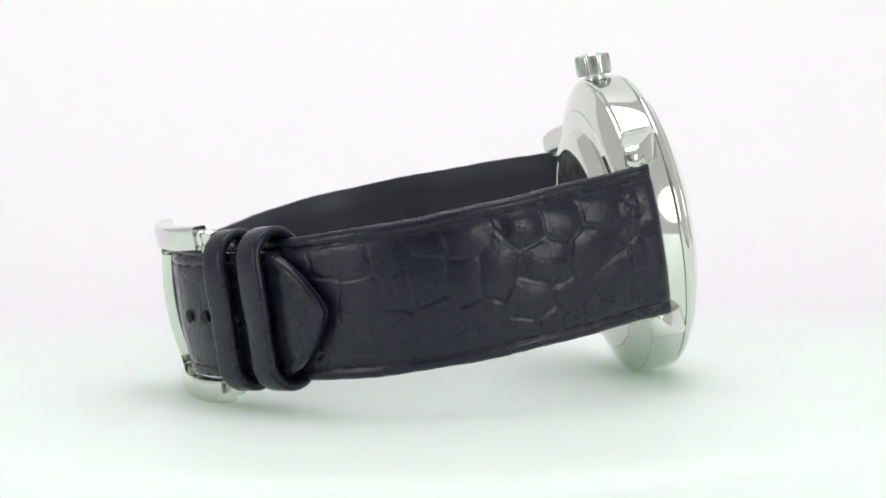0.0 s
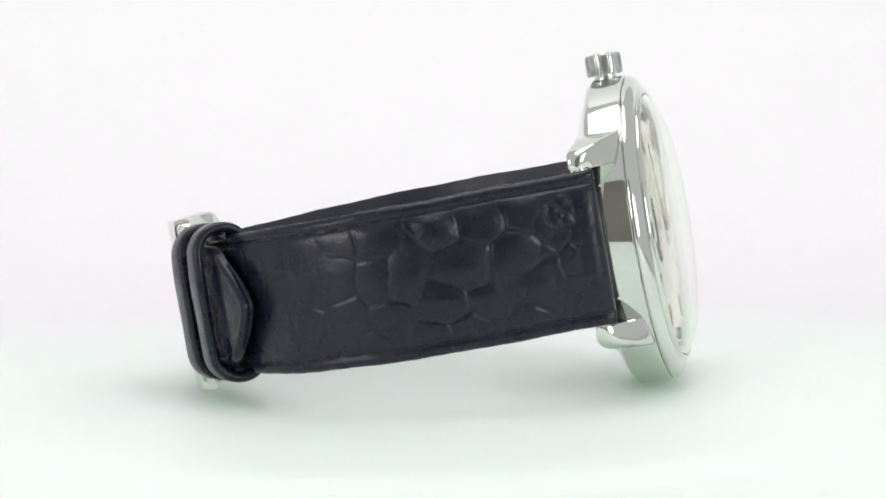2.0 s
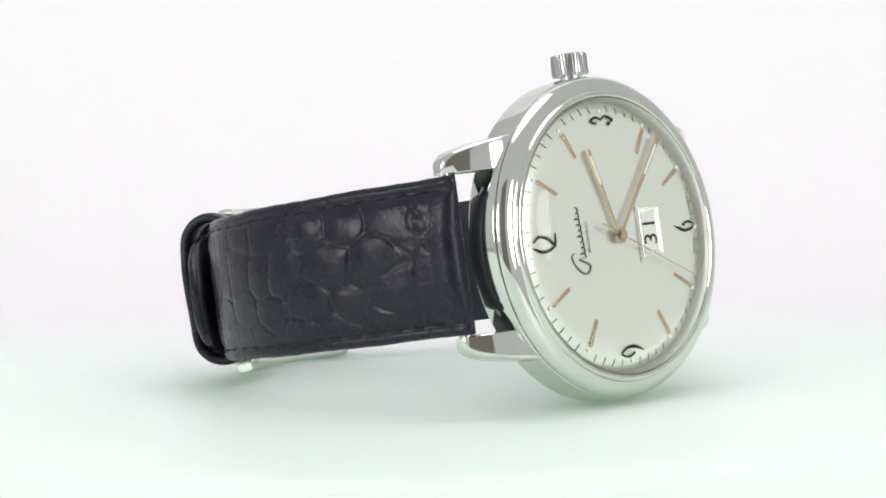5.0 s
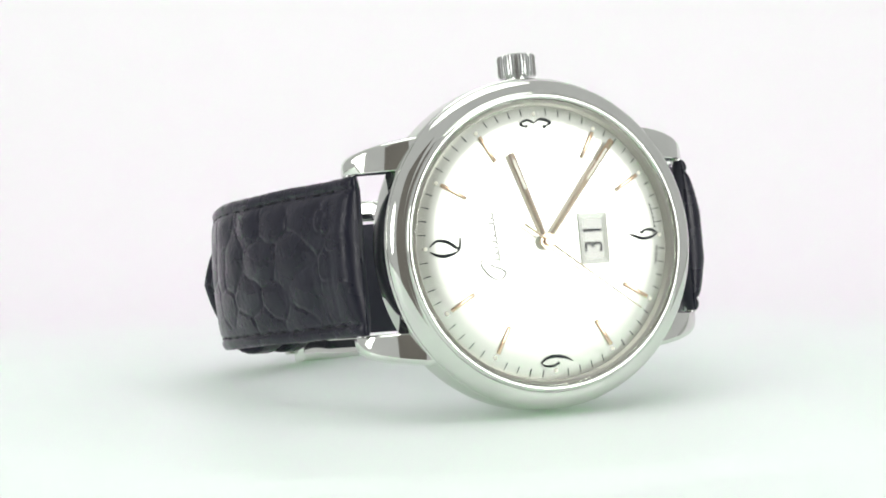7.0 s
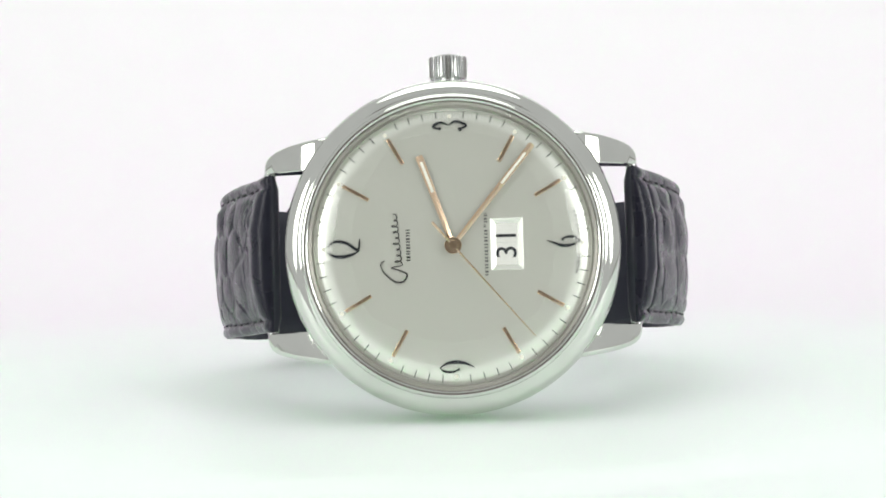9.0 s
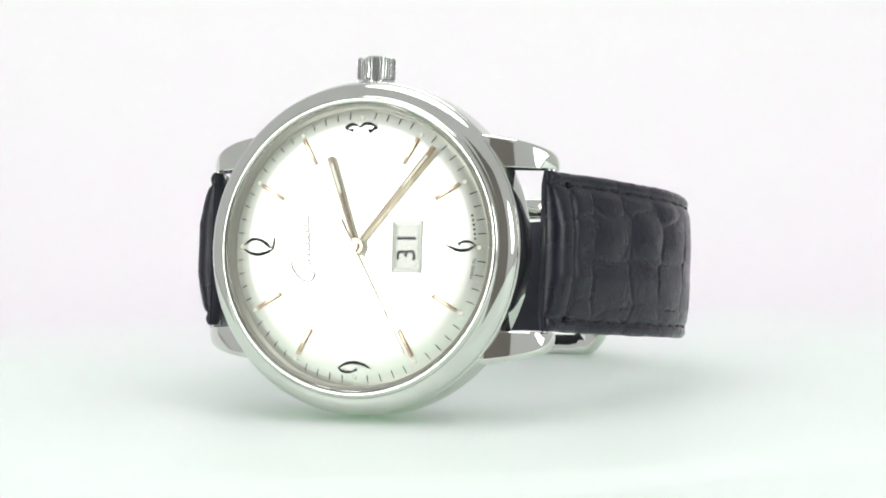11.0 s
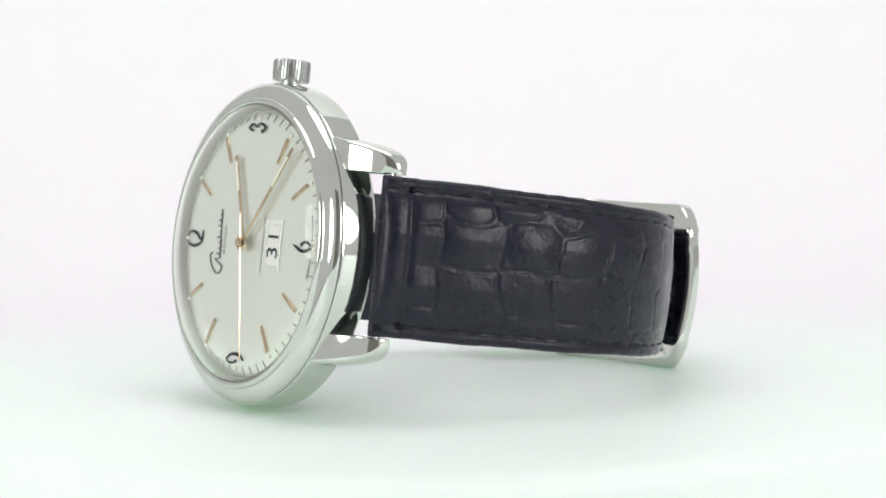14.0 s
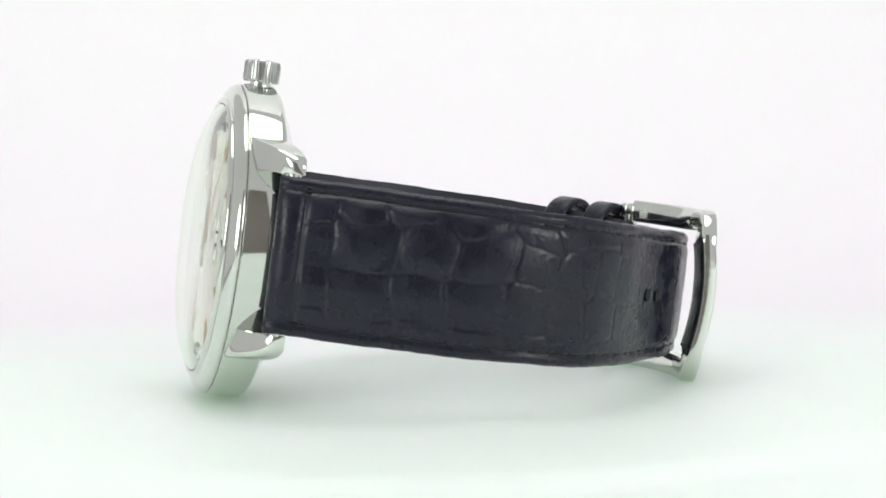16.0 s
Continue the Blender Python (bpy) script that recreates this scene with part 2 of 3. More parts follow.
def build_case():
    band = [(17.0, -2.12), (20.5, -2.12), (20.64, -2.02), (20.72, -1.8), (20.72, 2.05), (20.62, 2.25), (20.45, 2.32), (20.3, 2.3), (20.26, 2.55), (20.05, 2.78), (17.0, 4.1), (16.7, 4.15), (16.7, 3.3)]
    case = part("case", lathe(band, 160), steel, watch, "polished steel case band", PLACE, sharp=24)
    bez = [(17.9, -2.6), (17.75, -3.85), (17.84, -4.12), (18.1, -4.26), (18.4, -4.2), (18.58, -4.0), (18.62, -3.8), (18.7, -3.74), (19.0, -3.7), (19.4, -3.58), (19.8, -3.38), (20.15, -3.1),
           (20.42, -2.78), (20.55, -2.5), (20.56, -2.3), (20.48, -2.18), (20.3, -2.15), (19.9, -2.15), (19.9, -2.0), (17.9, -2.0)]
    part("bezel", lathe(bez, 160), steel, case, "polished stepped steel bezel")
    backp = [(11.4, 4.4), (11.4, 6.1), (11.6, 6.25), (12.7, 6.15), (13.6, 5.7), (14.0, 5.1), (14.4, 4.5), (16.65, 4.2), (16.65, 3.3), (11.4, 3.3)]
    cb = part("case_back", lathe(backp), steel, case, "polished steel case back ring", sharp=22)
    part("back_window", lathe([(0.0, 6.3), (8.0, 6.25), (11.38, 6.1)], 96, False), crystal, cb, "clear sapphire back window").visible_shadow = False
    part("movement", lathe([(11.38, 4.5), (11.2, 4.6), (11.0, 5.2), (9.6, 5.25), (9.4, 4.8), (6.0, 4.8), (5.8, 5.1), (2.6, 5.1), (2.4, 5.4), (0.0, 5.4)], 96, False), movement, cb, "dark decorated movement")
    # four lugs, swept back from the band
    bm = bmesh.new()
    loops = []
    for x, zo, yf, yb in ((11.0, 14.6, -2.06, 2.1), (14.0, 14.2, -2.06, 2.2), (15.6, 13.98, -2.04, 2.5), (16.6, 13.84, -1.9, 2.7), (17.6, 13.68, -1.55, 2.95), (18.6, 13.52, -1.08, 3.2), (19.6, 13.32, -0.52, 3.5), (20.8, 13.0, 0.25, 3.8), (21.7, 12.7, 0.95, 4.05), (22.4, 12.36, 1.6, 4.2), (22.9, 11.95, 2.15, 4.25), (23.2, 11.5, 2.55, 4.2), (23.35, 11.0, 2.9, 4.05)):
        zi, h, rt = 9.95, 0.12, min(0.55, 0.4 * (zo - 9.95))
        top = [(yf + rt * (1 - math.cos(a)), zo - rt + rt * math.sin(a)) for a in np.linspace(0, math.pi / 2, 7)]
        loops.append([(x, yf + h, zi), (x, yf, zi + h)] + [(x, y, z) for y, z in top] + [(x, yb - 0.25, zo), (x, yb, zo - 0.25), (x, yb, zi + h), (x, yb - h, zi)])
    rings(bm, loops)
    me = finish("lug", bm, steel, 35)
    for sx in (1, -1):
        for sz in (1, -1):
            bm = bmesh.new()
            bm.from_mesh(me)
            for v in bm.verts:
                v.co = Vector((v.co.x * sx, v.co.y, v.co.z * sz)) / MM
            part("lug", bm, steel, case, "tapered polished steel lug", sharp=35)
    # spring bars across the lugs
    for sx in (1, -1):
        bm = bmesh.new()
        bmesh.ops.create_cone(bm, segments=16, radius1=0.75, radius2=0.75, depth=20.0, cap_ends=True)
        for v in bm.verts:
            v.co += Vector((sx * 22.7, 2.9, 0))
        part("spring_bar", bm, satin, case)
    # crown with flutes
    bm = bmesh.new()
    n = 36
    loops = []
    for z, r, deep in ((21.1, 1.9, 0), (21.15, 2.25, 0.1), (21.35, 2.44, 0.26), (23.5, 2.44, 0.26), (23.8, 2.32, 0.2), (23.95, 2.1, 0), (23.95, 1.3, 0), (24.12, 1.1, 0), (24.15, 0.4, 0)):
        loops.append([((r - deep * (i % 4 in (2, 3))) * math.cos(math.pi * i / (2 * n)), 0.6 + (r - deep * (i % 4 in (2, 3))) * math.sin(math.pi * i / (2 * n)), z) for i in range(4 * n)])
    rings(bm, loops)
    part("crown", bm, satin, case, "fluted polished steel crown", sharp=25)
    bm = bmesh.new()
    loops = [[(r * math.cos(math.pi * i / 20), 0.6 + r * math.sin(math.pi * i / 20), z) for i in range(40)] for z, r in ((20.2, 1.75), (20.75, 1.7), (20.8, 1.4), (21.3, 1.4))]
    rings(bm, loops)
    part("stem", bm, satin, case)
    return case


def disc(r, y0, y1, n=24, cx=0.0, cz=0.0):
    bm = bmesh.new()
    rings(bm, [[(cx + q * math.cos(2 * math.pi * i / n), y, cz + q * math.sin(2 * math.pi * i / n)) for i in range(n)] for y, q in ((y0, r), (y1 + 0.05, r), (y1, r - 0.05))])
    return bm


def ribbon(points, widths, y0, y1):
    """A brush stroke in the dial plane: a line with a width at each point, with depth from y0 to y1."""
    p = np.array(points, float)
    d = np.gradient(p, axis=0)
    d /= np.linalg.norm(d, axis=1)[:, None] + 1e-9
    nrm = np.stack([-d[:, 1], d[:, 0]], axis=1)
    w = np.array(widths)[:, None] / 2
    a, b = p + nrm * w, p - nrm * w
    bm = bmesh.new()
    loops = [[(q[0], y0, q[1]), (r[0], y0, r[1]), (r[0], y1, r[1]), (q[0], y1, q[1])] for q, r in zip(a, b)]
    return rings(bm, loops)


def stroke(pts, wmax, y0=-3.53, y1=-3.65, wmin=0.06, step=0.12, ends=(0, 0)):
    u, p = curve_points(pts, step)
    t = u / u[-1]
    w = wmin + (0.85 * wmax - wmin) * np.sin(np.pi * (0.04 + 0.92 * t)) ** 1.2
    w = np.maximum(w, np.maximum(ends[0] * np.exp(-((t - 0.03) / 0.09) ** 2), ends[1] * np.exp(-((t - 0.97) / 0.09) ** 2)))
    return ribbon(p, w, y0, y1)


def join(bms):
    out = bmesh.new()
    for b in bms:
        me = bpy.data.meshes.new("tmp")
        b.to_mesh(me)
        b.free()
        out.from_mesh(me)
        bpy.data.meshes.remove(me)
    return out


def text_mesh(body, size, depth=0.05):
    """Upright letters as a mesh in the xz plane, centred, facing -y."""
    cu = bpy.data.curves.new("letters", "FONT")
    cu.body, cu.size, cu.extrude, cu.align_x, cu.align_y = body, size, depth / 2, "CENTER", "CENTER"
    ob = new("letters", cu)
    bpy.context.view_layer.update()
    me = bpy.data.meshes.new_from_object(ob.evaluated_get(bpy.context.evaluated_depsgraph_get()))
    bpy.data.objects.remove(ob)
    bm = bmesh.new()
    bm.from_mesh(me)
    bpy.data.meshes.remove(me)
    bmesh.ops.rotate(bm, verts=bm.verts[:], matrix=Matrix.Rotation(radians(90), 3, "X"))
    return bm


DIAL_Y = -3.5


def build_dial(case):
    y = DIAL_Y
    # gently domed dial with a hole for the date
    dial = part("dial", lathe([(0.0, y), (8.0, y), (13.0, y + 0.02), (14.8, y + 0.08), (15.6, y + 0.2), (16.4, y + 0.45), (17.2, y + 0.85), (17.7, y + 1.15), (17.7, y + 1.4), (0.0, y + 1.0)], 160, False), dial_silver, watch,
                "silver sunburst dial with applied markers", PLACE)
    part("flange", lathe([(17.72, -3.85), (17.3, -3.7), (17.05, -2.5), (17.72, -2.3)], 160), rehaut, dial, "bright sloping inner flange")
    # hour markers
    bm = block(-0.235, 0.235, y - 0.2, y + 0.15, 11.75, 15.4, 0.06)
    me = finish("index", bm, gold)
    for k in (1, 2, 4, 5, 7, 8, 10, 11):
        same("index", me, dial, pose(0, 0, 0, 0, (k - 3) * 30, 0))
    # minute track
    bm = block(-0.06, 0.06, y + 0.21, y + 0.7, 15.85, 16.75)
    for v in bm.verts:
        v.co.y += 0.40 * (v.co.z - 15.85)
    me = finish("minute_mark", bm, ink)
    dot = finish("lume_dot", disc(0.26, y + 0.5, y + 0.1, 16, 0, 15.95), lume)
    for k in range(60):
        if k % 5:
            same("minute_mark", me, dial, pose(0, 0, 0, 0, k * 6, 0))
        elif k % 15 != 14:
            same("lume_dot", dot, dial, pose(0, 0, 0, 0, k * 6, 0))
    # the four numerals, each out of brush strokes
    n3 = join([stroke([(-1.1, 14.43), (-1.7, 14.5), (-2.03, 14.75), (-1.6, 15.05), (-1.1, 15.2), (-0.6, 15.05), (-0.16, 14.78)], 0.36, ends=(0.4, 0)),
               stroke([(-0.16, 14.78), (0.3, 15.15), (0.77, 15.3), (1.5, 15.1), (2.05, 14.73), (1.6, 14.5), (1.07, 14.24)], 0.36, ends=(0, 0.5))])
    part("numeral", n3, ink, dial, "dark numeral three")
    n6 = join([stroke([(11.5, 0.35), (12.4, 0.0), (13.4, -0.34), (14.6, -0.25), (15.6, 0.26)], 0.46), stroke([(15.6, 0.26), (14.8, 0.68), (13.9, 0.7), (13.3, 0.36)], 0.36, ends=(0, 0.46))])
    part("numeral", n6, ink, dial, "dark numeral six")
    n9 = join([stroke([(-2.05, -14.9), (-1.1, -14.36), (0.05, -14.2), (1.2, -14.43), (2.2, -14.9)], 0.5), stroke([(-2.05, -14.9), (-1.47, -15.34), (-0.42, -15.4), (0.4, -15.05)], 0.3, ends=(0, 0.38))])
    part("numeral", n9, ink, dial, "dark numeral nine")
    n12 = join([stroke([(-15.5, 0.18), (-14.9, 0.66), (-14.2, 0.92), (-13.0, 0.65), (-11.9, -0.1), (-11.5, 0.1), (-11.4, 1.2)], 0.46), stroke([(-15.5, -0.4), (-14.6, -0.85), (-13.6, -1.0), (-12.4, -0.75), (-11.4, -0.25)], 0.5)])
    part("numeral", n12, ink, dial, "dark numeral twelve")
    # date window with its sloping frame and two discs
    wx, wz = 6.6, 0.05
    frame_l = [[(wx + u * k, yy, wz + v * k2) for u, v in ((-1, -1), (1, -1), (1, 1), (-1, 1))] for k, k2, yy in ((1.98, 3.2, y + 0.02), (1.98, 3.2, y - 0.16), (1.9, 3.12, y - 0.2), (1.32, 2.54, y - 0.015), (1.32, 2.54, y + 0.02))]
    bm = bmesh.new()
    rings(bm, frame_l, cap=False)
    window = part("date_window", bm, dial_silver, dial, "bevelled silver date frame", sharp=15)
    part("date_disc", block(wx - 1.32, wx + 1.32, y - 0.012, y + 0.3, wz - 2.54, wz + 0.18), white_disc, window, "white date disc")
    part("date_disc", block(wx - 1.32, wx + 1.32, y - 0.008, y + 0.3, wz + 0.2, wz + 2.54), white_disc, window, "white date disc")
    for digit, dz in (("3", -0.98), ("1", 1.02)):
        bm = text_mesh(digit, 3.6, 0.02)
        bmesh.ops.rotate(bm, verts=bm.verts[:], matrix=Matrix.Rotation(radians(-90), 3, "Y"))
        for v in bm.verts:
            v.co += Vector((wx + 0.05, y - 0.025, wz + dz))
        part("date_digit", bm, ink, window, "black date digit " + digit)
    # printed emblems as plain strokes and bars
    wave = []
    for i in range(84):
        a = 2 * math.pi * i / 10
        wave.append((-6.3 - (0.3 + 0.12 * math.sin(i * 0.23)) * (1 - math.cos(a)) - 0.006 * i, -2.1 + 0.072 * i + 0.24 * math.sin(a)))
    part("emblem", join([stroke(wave, 0.13, step=0.05, wmin=0.11), stroke([(-8.4, -1.6), (-8.9, -2.1), (-8.4, -3.2), (-7.2, -4.2), (-6.2, -4.2), (-5.7, -3.4), (-6.5, -2.9), (-7.6, -2.5), (-6.6, -2.3), (-6.15, -2.1)], 0.24)]), gloss_print, dial, "dark flowing script emblem")

    def bars(x, z0, z1, tall, pitch):
        z, k = z0, 0
        while z < z1:
            w = 0.17 + 0.07 * (k % 3 == 1)
            part("printed_bar", block(x - tall / 2, x + tall / 2, y - 0.015, y + 0.1, z, min(z1, z + w)), gloss_print, dial)
            z += w + pitch * (0.30 + 0.12 * (k % 2))
            k += 1

    bars(-5.5, -1.7, 2.15, 0.5, 0.5)
    bars(4.05, -3.75, 2.0, 0.42, 0.62)
    bars(3.95, 2.15, 2.5, 0.3, 0.4)
    bars(4.05, 2.75, 3.9, 0.42, 0.5)
    for body, angle in (("MADE IN", 99.5),):
        bm = text_mesh(body, 0.62, 0.02)
        bmesh.ops.rotate(bm, verts=bm.verts[:], matrix=Matrix.Rotation(radians(-90), 3, "Y"))
        for v in bm.verts:
            v.co += Vector((15.45, y + 0.13, 0))
        part("small_print", bm, ink, dial, "small dark print MADE IN", pose(0, 0, 0, 0, angle - 90, 0))
    for k in range(6):
        part("printed_bar", block(15.3, 15.53, y + 0.1, y + 0.3, -0.12, 0.12), ink, dial, m=pose(0, 0, 0, 0, -(4.0 + 2.1 * k), 0))
    # crystal: a domed shell
    out = [(17.66 * math.sin(radians(a)), -4.2 - 2.3 * (1 - math.sin(radians(a)) ** 6)) for a in range(0, 90, 4)] + [(17.66, -4.1), (17.68, -3.85)]
    cr = part("crystal", lathe(out + [(17.7, -3.4)], 128, False), crystal, case, "clear domed watch crystal", sharp=60)
    cr.visible_shadow = False
    return dial


def hand(name, outline, thick, lume_part, label):
    """A faceted baton along +z: outline of (z, half width), ridge proud."""
    bm = bmesh.new()
    loops = [[(-w, 0, z), (0, -thick, z), (w, 0, z), (0, 0.05, z)] for z, w in outline]
    rings(bm, loops)
    ob = part(name, bm, gold, watch, label, sharp=20)
    if lume_part:
        z0, z1, w = lume_part
        part("lume_strip", block(-w, w, -thick - 0.05, 0.0, z0, z1, 0.03), lume, ob, "cream lume strip")
    return ob


# strap runs as seen from above: (x, y) of its middle line
LONG = [(22.6, 1.3), (24.0, 6.0), (26.5, 13.0), (29.4, 22.0), (30.5, 30.96), (28.62, 39.2), (23.81, 45.66), (17.95, 50.32), (11.8, 54.99), (6.2, 58.8), (1.0, 61.2), (-5.0, 61.6), (-10.2, 60.1), (-15.0, 57.4), (-21.33, 52.8), (-25.73, 49.82), (-29.02, 46.54)]
SHORT = [(-22.6, 1.3), (-24.0, 6.0), (-26.7, 13.0), (-29.7, 22.0), (-30.6, 30.96), (-28.79, 39.49), (-24.71, 46.25), (-19.86, 50.71), (-14.49, 54.59), (-10.5, 56.5), (-9.5, 57.0)]


def scale_height(s, z, seeds, shift, dome):
    """Height of the crocodile scales at (s along, z across), both arrays: rounded plates, thin broken creases with raised lips."""
    ws = s + 0.3 * np.sin(z * 0.6 + shift) + 0.1 * np.sin(s * 1.1 + z) + 0.05 * np.sin(2.6 * z + 2 * np.sin(1.3 * s))
    wz = z + 0.25 * np.sin(s * 0.5 + shift) + 0.1 * np.sin(z * 1.3 + s * 0.6) + 0.05 * np.sin(2.9 * s + 2 * np.sin(1.1 * z))
    f1 = np.full(s.shape, 1e9)
    f2 = np.full(s.shape, 1e9)
    bulge = np.zeros(s.shape)
    for a, b, ra, rb, up in seeds:
        d = ((np.abs(ws - a) / ra) ** 2.6 + (np.abs(wz - b) / rb) ** 2.6) ** (1 / 2.6)
        near = d < f1
        f2 = np.where(near, f1, np.minimum(f2, d))
        bulge = np.where(near, up, bulge)
        f1 = np.minimum(f1, d)
    gap = f2 - f1
    e = np.clip(gap / 0.24, 0, 1)
    e = e * e * (3 - 2 * e)
    lip = np.exp(-((gap - 0.27) / 0.12) ** 2)
    deep = np.clip(0.6 + 0.55 * np.sin(s * 0.43 + shift) * np.sin(z * 0.55 + 0.23 * s), 0.12, 1)
    fine = 0.012 * np.sin(ws * 5.1 + np.sin(wz * 2.3) * 2) * np.clip(np.sin(ws * 0.37 + shift) - 0.2, 0, 1)
    return fine + deep * (1 - 0.45 * np.clip((s - 24) / 14, 0, 1)) * (0.16 * e + 0.03 * lip) + dome * bulge * np.clip(1 - f1 ** 2, 0, 1)


def scale_seeds(rng, L, tip):
    """Plates as (s, z, half length, half width, bulge): small beads by the lug, rounded plates, then plain columns."""
    seeds = []
    if not tip:
        for k in range(16):
            seeds.append((rng.uniform(1.0, 6.5), rng.uniform(1.5, 8.8), rng.uniform(0.9, 1.5), rng.uniform(0.9, 1.4), 0.8))
        for k in range(3):
            seeds.append((rng.uniform(1.5, 5.0), -8.0 + 3.6 * k, 2.2, 2.0, 0.3))
        first, rows, pitch = 9.0, (6.0, 1.2, -3.4, -8.0), 6.2
    else:
        for z in (6.5, 2.0, -3.6, -8.0):
            seeds.append((4.0 + rng.uniform(-0.5, 0.5), z, 3.4, 2.8, 0.2))
        first, rows, pitch = 11.0, (7.8, 2.2, -3.6, -8.8), 7.3
    a = first
    while a < L + 6:
        far = min(1.0, max(0.0, (a - 20.0) / 14.0))
        step = pitch * (1 - 0.27 * far)
        for k, z in enumerate(rows):
            side = (k % 2) * (0.12 if tip else 0.5) * step * (1 - 0.85 * far)
            domed = (1.0 if z > 1 else 0.45) * (1 - 0.9 * far)
            seeds.append((a + side + rng.uniform(-1.0, 1.0), z + rng.uniform(-0.8, 0.8), step * rng.uniform(0.40, 0.60), 2.8 * rng.uniform(0.8, 1.2), domed * rng.uniform(0.6, 1.2)))
        a += step * rng.uniform(0.9, 1.1)
    return seeds


def build_strap(name, run, side, label, w0, w1, tip, seed, lift):
    """A padded strap along its run; side is +1 where the outer face lies to the right of travel."""
    u, p = curve_points(run, 0.21)
    L = u[-1]
    tan = np.gradient(p, axis=0)
    tan /= np.linalg.norm(tan, axis=1)[:, None]
    nor = np.stack([tan[:, 1], -tan[:, 0]], axis=1) * side
    seeds = scale_seeds(random.Random(seed), L, tip)
    nw = 96
    v = np.linspace(-1, 1, nw + 1)
    hw = w0 + (w1 - w0) * np.clip((u - 6) / (min(L, 78.0) - 6), 0, 1) ** 1.6
    hw = hw + 0.05 * np.sin(0.45 * u + seed) + 0.02 * np.sin(1.7 * u + 2 * np.sin(0.3 * u))
    if tip:
        e = np.clip((L - u) / 10.0, 0, 1)
        hw = hw * (1 - (1 - e) ** 2.2) ** 0.85 + 0.15
    S, V = np.meshgrid(u, v, indexing="ij")
    Z = V * hw[:, None]
    edge = hw[:, None] - np.abs(Z)
    rise = lift * np.clip(S / 40.0, 0, 1) ** 1.5
    relief = scale_height(S, Z, seeds, seed * 0.7, 0.42)
    soft = np.clip((edge - 1.9) / 0.8, 0, 1)
    pad = (1.15 * np.exp(-np.maximum(0, S - 3) / 26.0) + 0.15) * np.clip((edge - 1.7) / 5.0, 0, 1) ** 0.6
    lip = np.clip(edge / 0.8, 0, 1)
    if tip:
        relief = relief * (0.25 + 0.75 * np.clip((L - S - 6) / 10, 0, 1))
    out = 0.95 + pad + relief * (0.25 + 0.75 * soft) * np.clip((S - 2.8) / 2.5, 0.1, 1) - 0.5 * (1 - lip) ** 2 - 0.22 * np.exp(-((edge - 1.45) / 0.28) ** 2) * (np.clip((L - S - 5) / 8, 0, 1) if tip else 1)
    inn = np.full(S.shape, -0.95) - 0.55 * np.exp(-np.maximum(0, S) / 14.0) + 0.5 * (1 - lip) ** 2
    fold = np.exp(-((S - 3.6) / 0.45) ** 2) * np.clip((edge - 0.8) / 0.8, 0, 1)
    out = out - (0.3 if tip else 0.05) * fold
    # the roll over the spring bar
    r = np.clip(1 - S / 2.2, 0, 1)
    rr = np.sqrt(np.clip(1 - r ** 2, 0.0, 1)) * 0.85 + 0.15
    out, inn = out * rr, inn * rr
    Z = Z + rise
    bm = bmesh.new()
    loops = []
    for i in range(len(u)):
        o = [(p[i, 0] + nor[i, 0] * out[i, j], p[i, 1] + nor[i, 1] * out[i, j], Z[i, j]) for j in range(nw + 1)]
        q = [(p[i, 0] + nor[i, 0] * inn[i, j] * 0.5, p[i, 1] + nor[i, 1] * inn[i, j] * 0.5, Z[i, j]) for j in range(nw, -1, -8)]
        loops.append(o + q)
    rings(bm, loops)
    under = bmesh.new()
    rings(under, [[(p[i, 0] + nor[i, 0] * inn[i, j] * f, p[i, 1] + nor[i, 1] * inn[i, j] * f, Z[i, j] * 0.994) for f, row in ((0.49, range(0, nw + 1, 8)), (1.0, range(nw, -1, -8))) for j in row] for i in range(0, len(u), 2)])
    ob = part(name, bm, leather, watch, label, PLACE, sharp=70)
    part("lining", under, lining, ob, "smooth black calf lining", sharp=60)
    # stitches along both edges
    me = finish("stitch", block(-0.85, 0.85, -0.16, 0.16, -0.14, 0.14, 0.1, 1), thread)
    s = 4.5
    while s < L - (10 if tip else 7):
        i = int(np.argmin(np.abs(u - s)))
        for sz in (1, -1):
            z = rise[i, 0] + sz * (hw[i] - 1.45)
            j = int(np.argmin(np.abs(Z[i] - z)))
            c = Vector((p[i, 0] + nor[i, 0] * (out[i, j] - 0.02), p[i, 1] + nor[i, 1] * (out[i, j] - 0.02), z)) * MM
            same("stitch", me, ob, Matrix.Translation(c) @ Matrix.Rotation(math.atan2(tan[i, 1], tan[i, 0]), 4, "Z"))
        s += 2.9
    return ob, u, p, tan, nor


